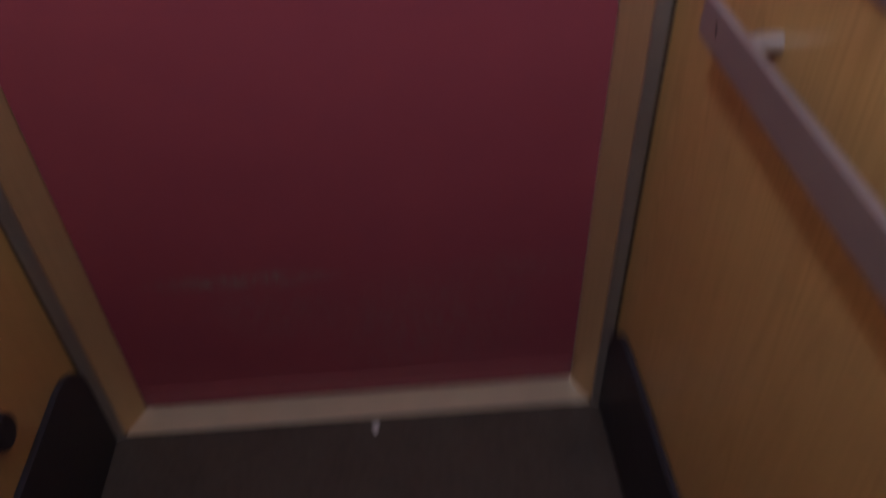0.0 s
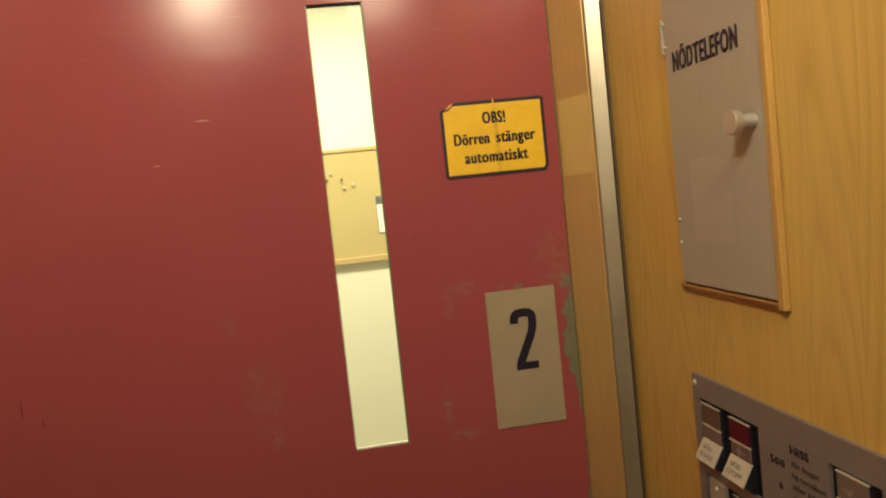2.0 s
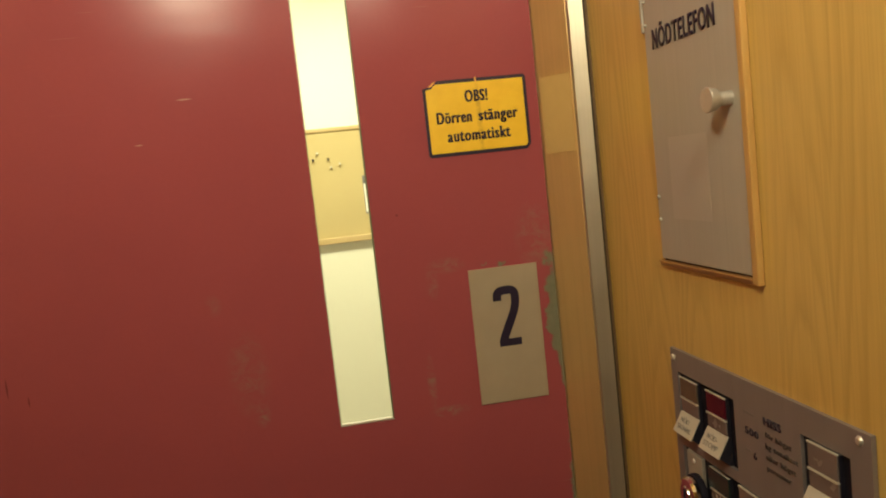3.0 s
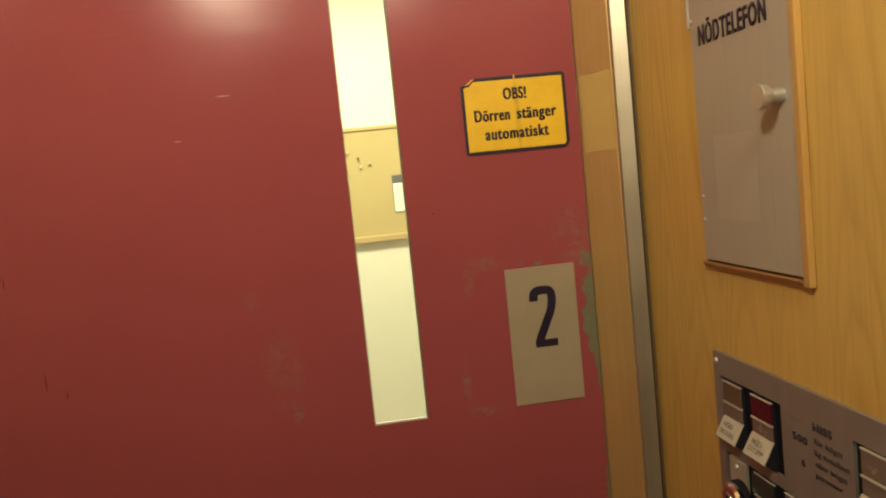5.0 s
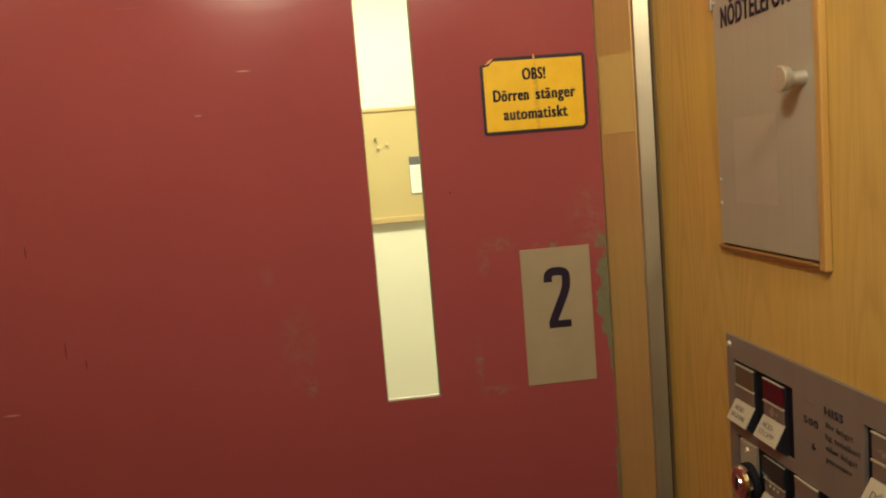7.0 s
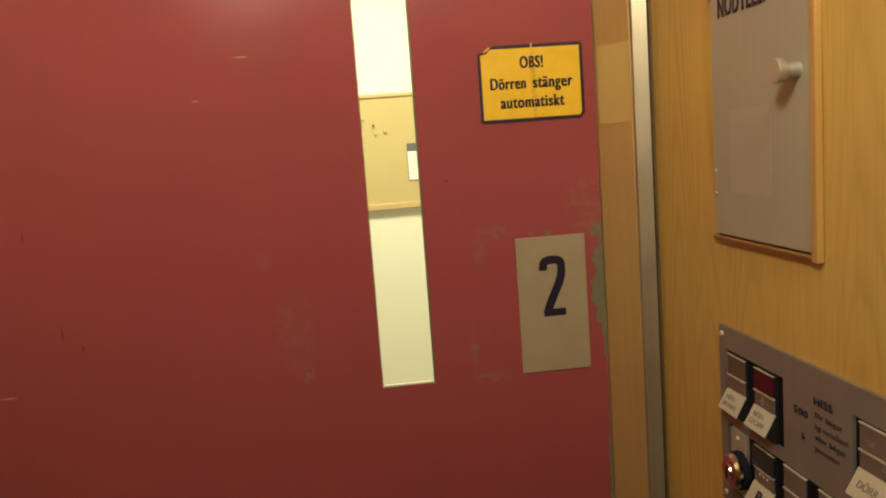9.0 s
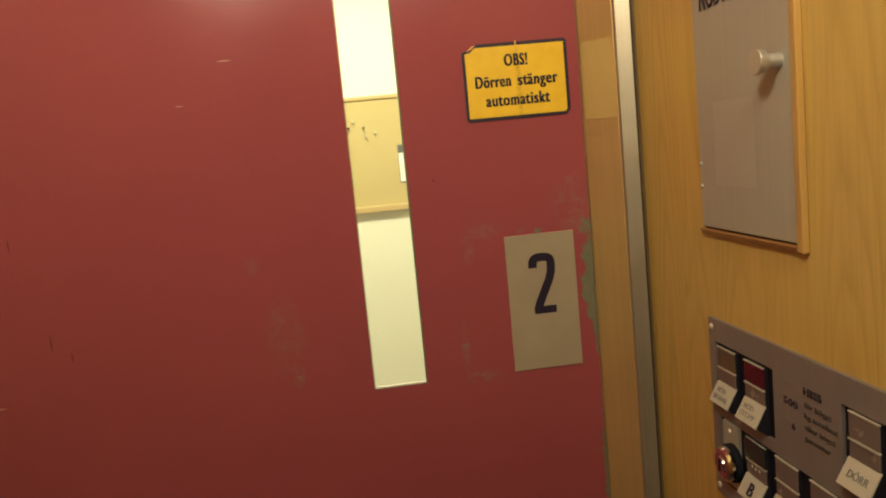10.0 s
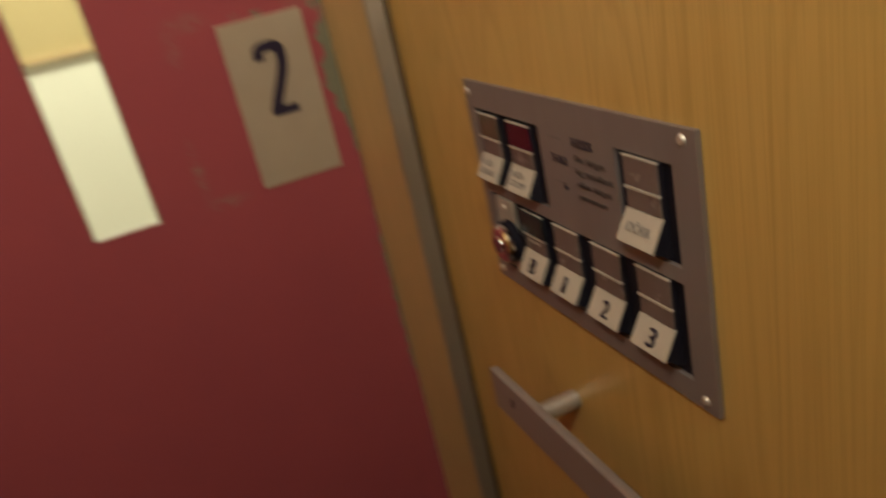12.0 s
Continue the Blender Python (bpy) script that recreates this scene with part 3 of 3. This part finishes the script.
def key_unit(yc, zt, lens, text_rows, size, tall=0.079, cap=None):
    """A push key: two lenses above a sloping ivory key face with its writing."""
    h = 0.0185
    # body and wedge are black so that the shallow slots look deep and shaded
    body = part("key", box(PX0 - 0.0005, W - 0.0013, yc - h, yc + h, zt - tall + 0.012, zt - 0.0015, 0.0006), SLOT_SHADE, panel, "lever blackened like its shaded slot, with an ivory key face")
    part("lens", box(PX0 - 0.0022, PX0 - 0.0006, yc - h + 0.0006, yc + h - 0.0006, zt - 0.0225, zt - 0.0022, 0.0005), cap or lens, body, "coloured indicator lens")
    part("lens_edge", box(PX0 - 0.0030, PX0 - 0.0006, yc - h, yc + h, zt - 0.0243, zt - 0.0228), WHITE_KEY, body, "pale dividing edge")
    part("lens_edge", box(PX0 - 0.0026, PX0 - 0.0006, yc - h, yc + h, zt - 0.0020, zt - 0.0010), WHITE_KEY, body, "pale dividing edge")
    part("lens", box(PX0 - 0.0020, PX0 - 0.0006, yc - h + 0.0006, yc + h - 0.0006, zt - 0.0385, zt - 0.0247, 0.0004), LENS_GREY, body, "mauve indicator lens")
    top, low, out = zt - 0.039, zt - 0.0585, 0.0135
    wedge = [(PX0 - 0.0004, top), (PX0 - 0.0010, top), (PX0 - out + 0.0018, low), (PX0 - 0.0004, low - 0.0085)]
    part("key_wedge", prism(wedge, "y", yc - h + 0.0004, yc + h - 0.0004), SLOT_SHADE, body)
    flap = [(PX0 - 0.0006, top + 0.0002), (PX0 - 0.0022, top), (PX0 - out, low), (PX0 - out + 0.0012, low - 0.0014), (PX0 - out + 0.0021, low + 0.0002)]
    part("key_face", prism(flap, "y", yc - h - 0.0008, yc + h + 0.0008), WHITE_KEY, body, "ivory sloping key face")
    slope = math.degrees(math.atan2(out - 0.0022, top - low))
    run = math.hypot(out - 0.0022, top - low)
    base = on_right_wall(yc + h, low, PX0 - out - 0.0003) @ pose(0, 0, 0, -slope, 0, 0)
    for text, u, v, hh, ww, ink in text_rows:
        lettering("lettering", text, base @ pose(u, v * run, 0), hh, ww, ink, body, size)
    return body


key_unit(-0.2745, 1.1815, LENS_TAN, (("NÖD", 0.006, 0.56, 0.0052, 0.0175, INK_GREY), ("SIGNAL", 0.004, 0.22, 0.0052, 0.0290, INK_GREY)), 0.0)
key_unit(-0.3305, 1.1815, LENS_RED, (("NÖD-", 0.006, 0.56, 0.0052, 0.0195, INK_GREY), ("STOPP", 0.004, 0.22, 0.0052, 0.0270, INK_GREY)), 0.0)
key_unit(-0.4940, 1.1830, LENS_GREY, (("DÖRR", 0.007, 0.38, 0.0062, 0.0240, INK_GREY),), 0.0)
b_key = key_unit(-0.3270, 1.1010, LENS_GREEN, (("B", 0.0140, 0.18, 0.0132, 0.0100, INK),), 0.0014)
part("dark_cap", box(PX0 - 0.0034, PX0 - 0.0023, -0.3475, -0.3065, 1.0795, 1.1000, 0.0005), LENS_GREEN, b_key, "dark green indicator cap")
for k in range(3):
    part("dot", rod((PX0 - 0.0019, -0.320 - 0.007 * k, 1.0725), (PX0 - 0.0027, -0.320 - 0.007 * k, 1.0725), 0.0016, 0.0014, 10), WHITE_KEY, b_key, "white dot")
for yc, digit in ((-0.3820, "1"), (-0.4380, "2"), (-0.4940, "3")):
    key_unit(yc, 1.1022, LENS_GREY, ((digit, 0.0145, 0.18, 0.0135, 0.0052 if digit == "1" else 0.0094, INK),), 0.0014)

# key switch below the alarm key
lock = part("key_switch", box(PX0 - 0.0015, W - 0.0013, -0.2905, -0.2580, 1.032, 1.1005, 0.001), STEEL, panel, "steel plate of the key switch")
part("lock_collar", rod((PX0 - 0.001, -0.2815, 1.0610), (PX0 - 0.0080, -0.2815, 1.0610), 0.0203, 0.0200, 36, 0.0010), DARK, lock, "black collar under the lock")
part("lock_barrel", rod((PX0 - 0.0081, -0.2815, 1.0610), (PX0 - 0.0170, -0.2815, 1.0610), 0.0200, 0.0172, 36, 0.0045), CHROME, lock, "round chrome lock barrel")
part("lock_core", rod((PX0 - 0.0168, -0.2815, 1.0610), (PX0 - 0.0184, -0.2815, 1.0610), 0.0095, 0.009, 24), CHROME, lock)
part("key_slot", box(PX0 - 0.0190, PX0 - 0.0184, -0.2830, -0.2800, 1.0545, 1.0675), DARK, lock)
part("screw", rod((PX0 - 0.0016, -0.2745, 1.0925), (PX0 - 0.0032, -0.2745, 1.0925), 0.0032, 0.0022, 14), SCREW, lock)

# engraved load notice
TX = PX0 - 0.0001
for text, y, z, h, w, ink, wt in (("HISS", -0.4115, 1.1745, 0.0072, 0.0265, INK, 0.0010), ("500", -0.3795, 1.1575, 0.0068, 0.0225, INK, 0.0007), ("6", -0.3915, 1.1365, 0.0062, 0.0055, INK, 0.0007),
                                  ("för högst", -0.4125, 1.1635, 0.0048, 0.0385, INK_BROWN, 0.0006), ("kg totallast", -0.4125, 1.1535, 0.0048, 0.0470, INK_BROWN, 0.0006),
                                  ("eller högst", -0.4125, 1.1435, 0.0048, 0.0430, INK_BROWN, 0.0006), ("personer", -0.4125, 1.1335, 0.0048, 0.0360, INK_BROWN, 0.0006)):
    lettering("lettering", text, on_right_wall(y, z, TX), h, w, ink, panel, wt)
for y0, y1, z0, z1 in ((-0.396, -0.379, 1.1765, 1.1785), (-0.389, -0.378, 1.141, 1.1425)):
    part("worn_bar", box(TX - 0.0002, TX, y0, y1, z0, z1), INK_GREY, panel, "worn faint line of print")

# ---- handrail ----
rail = thing("handrail", (W, -0.8, 0.91), "flat brushed steel handrail on short posts", "handrail")
part("bar", box(W - 0.0535, W - 0.0445, BACK + 0.08, -0.273, 0.8930, 0.9380, 0.0020), RAIL, rail)
for y in (-0.342, -0.85, -1.27):
    part("post", rod((W - 0.0450, y, 0.9150), (W - 0.0008, y, 0.9150), 0.0090, 0.0090, 24), SATIN, rail, "short aluminium post")
for y in (-0.316,):
    part("dent", box(W - 0.0542, W - 0.0536, y - 0.0015, y + 0.0015, 0.914, 0.923), DARK, rail, "small dark scratch")
buffer = tagged(part("rubber_buffer", rod((-W + 0.0006, -0.300, 0.358), (-W + 0.022, -0.300, 0.358), 0.030, 0.026, 28, 0.004), RUBBER), "round black rubber buffer on the oak wall", "buffer")

# ---- cabin lamps ----
for lx in LAMP_XS:
    lamp = thing("ceiling_lamp", (lx, LAMP_Y, TOP), "lit opal box lamp under the cabin ceiling", "lamp", "cabin lamps")
    part("lamp_base", box(lx - 0.085, lx + 0.085, LAMP_Y - 0.06, LAMP_Y + 0.06, TOP - 0.022, TOP - 0.0005, 0.003), CEIL, lamp)
    part("diffuser", box(lx - 0.08, lx + 0.08, LAMP_Y - 0.05, LAMP_Y + 0.05, LAMP_Z, TOP - 0.0225, 0.012, 3), OPAL, lamp, "glowing opal diffuser")
    # added opaque plate with a front lip, keeps light off the lower door and floor
    part("light_cutoff", box(lx - 0.095, lx + 0.095, LAMP_Y - 0.07, LAMP_Y + 0.075, LAMP_Z - 0.006, LAMP_Z - 0.001, 0.001), CEIL_GREY, lamp, "added cut-off plate that dims the lower cabin")

# ---- landing behind the door ----
LY = 2.68
structure("landing_floor", box(-1.6, 1.9, 0.035, LY + 0.1, -0.06, 0.0), STONE, "grey stone landing floor", "floor")
structure("landing_wall", box(-1.6, 1.9, LY, LY + 0.1, 0.0, 2.5), WALL_CREAM, "plain cream painted landing wall", "wall")
structure("landing_wall_left", box(-1.7, -1.6, 0.06, LY + 0.1, 0.0, 2.5), WALL_CREAM, "plain cream painted landing wall", "wall")
structure("landing_wall_right", box(1.9, 2.0, 0.06, LY + 0.1, 0.0, 2.5), WALL_CREAM, "plain cream painted landing wall", "wall")
structure("landing_ceiling", box(-1.7, 2.0, 0.045, LY + 0.1, 2.5, 2.56), CEIL, "white landing ceiling", "ceiling")
structure("shaft_wall", grid_slab("y", [-1.7, -0.45, 0.45, 2.0], [-0.06, 0.0, 2.118, 2.56], [(-0.45, 0.45, 0.0, 2.118)], 0.0125, 0.044), WALL_CREAM, "cream wall round the lift door", "wall")
structure("shaft_side_left", box(-0.56, -0.513, -0.075, 0.0115, -0.06, 2.3), WALL_CREAM, "plain shaft wall beside the cabin", "wall")
structure("shaft_side_right", box(0.513, 0.56, -0.075, 0.0115, -0.06, 2.3), WALL_CREAM, "plain shaft wall beside the cabin", "wall")
landing_lamp = thing("landing_lamp", (0.15, 1.75, 2.5), "lit ceiling lamp on the landing", "lamp")
part("lamp_body", box(-0.47, 0.77, 1.58, 1.92, 2.445, 2.4995, 0.004), OPAL_LANDING, landing_lamp, "glowing diffuser")

board = thing("notice_board", (0.2, LY, 1.13), "cork notice board in a pine frame on the wall", "notice board")
BX0, BX1, BZ0, BZ1 = -0.62, 0.98, 1.150, 1.687
part("cork", box(BX0 + 0.02, BX1 - 0.02, LY - 0.010, LY - 0.0005, BZ0 + 0.02, BZ1 - 0.012), CORK, board)
for x0, x1, z0, z1, d in ((BX0, BX1, BZ0, BZ0 + 0.028, 0.032), (BX0, BX1, BZ1 - 0.018, BZ1, 0.018), (BX0, BX0 + 0.018, BZ0 + 0.0285, BZ1 - 0.0185, 0.018), (BX1 - 0.018, BX1, BZ0 + 0.0285, BZ1 - 0.0185, 0.018)):
    part("board_frame", box(x0, x1, LY - d, LY - 0.0005, z0, z1, 0.003), PINE, board, "pine frame strip")
for x, z, mat, lab in ((0.197, 1.543, LENS_TAN, "brown push pin in the cork board"), (0.206, 1.505, WHITE_KEY, "white push pin in the cork board"), (0.249, 1.517, WHITE_KEY, "white push pin in the cork board"), (0.150, 1.575, WHITE_KEY, "white push pin in the cork board"), (0.128, 1.545, INK, "black push pin in the cork board")):
    pin = thing("push_pin", (x, LY - 0.010, z), lab, "push pin", "pins on the board")
    part("pin_head", rod((x, LY - 0.017, z), (x, LY - 0.026, z), 0.0062, 0.0052, 14, 0.001), mat, pin)
    part("pin_neck", rod((x, LY - 0.0102, z), (x, LY - 0.0172, z), 0.0035, 0.005, 10), mat, pin)
notice = thing("notice", (0.41, LY - 0.012, 1.283), "white printed notice with a dark heading", "notice")
part("sheet", box(0.347, 0.475, LY - 0.0135, LY - 0.0108, 1.281, 1.449), PAPER, notice)
part("heading", box(0.3471, 0.4749, LY - 0.0145, LY - 0.0136, 1.413, 1.4489), HEAD_GREY, notice, "charcoal heading band")
for k in range(5):
    part("print_bar", box(0.364, 0.455 - 0.012 * (k % 3), LY - 0.0142, LY - 0.0136, 1.388 - 0.019 * k, 1.393 - 0.019 * k), PRINT_FAINT, notice, "grey line of print")
part("backing", box(0.343, 0.480, LY - 0.0108, LY - 0.0102, 1.272, 1.452), INK_GREY, notice, "grey clip backing")


def turned(bm, c, angle):
    bmesh.ops.transform(bm, matrix=Matrix.Translation(c) @ Matrix.Rotation(radians(angle), 4, "Y") @ Matrix.Translation(-Vector(c)), verts=bm.verts)
    return bm


WC = (-0.235, LY - 0.012, 1.475)
wallet = thing("plastic_wallet", WC, "glossy blue plastic wallet pinned askew", "wallet")


def rounded(x0, x1, z0, z1, r):
    """The outline of an upright rectangle with round corners."""
    return [(cx + r * math.cos(a), cz + r * math.sin(a)) for cx, cz, q in ((x1 - r, z1 - r, 0), (x0 + r, z1 - r, 1), (x0 + r, z0 + r, 2), (x1 - r, z0 + r, 3))
            for a in [math.pi / 2 * (q + k / 5) for k in range(6)]]


part("sleeve", turned(prism(rounded(-0.325, -0.145, 1.375, 1.585, 0.026), "y", LY - 0.016, LY - 0.0112), WC, 32), BLUE, wallet)
# paler blue patch paints the highlight on the wallet
part("gloss_patch", turned(prism(rounded(-0.305, -0.170, 1.395, 1.560, 0.014), "y", LY - 0.0178, LY - 0.0162), WC, 32), BLUE_HIGHLIGHT, wallet, "pale patch painting the highlight on the plastic")
part("card", turned(box(-0.290, -0.190, LY - 0.0192, LY - 0.0180, 1.415, 1.52), WC, 32), ORANGE, wallet, "orange printed card")

scrap = tagged(part("paper_scrap", prism([(0.02, -0.078), (0.034, -0.072), (0.037, -0.088), (0.028, -0.097)], "z", 0.0005, 0.0022), PAPER), "tiny white paper scrap on the cabin floor", "scrap")
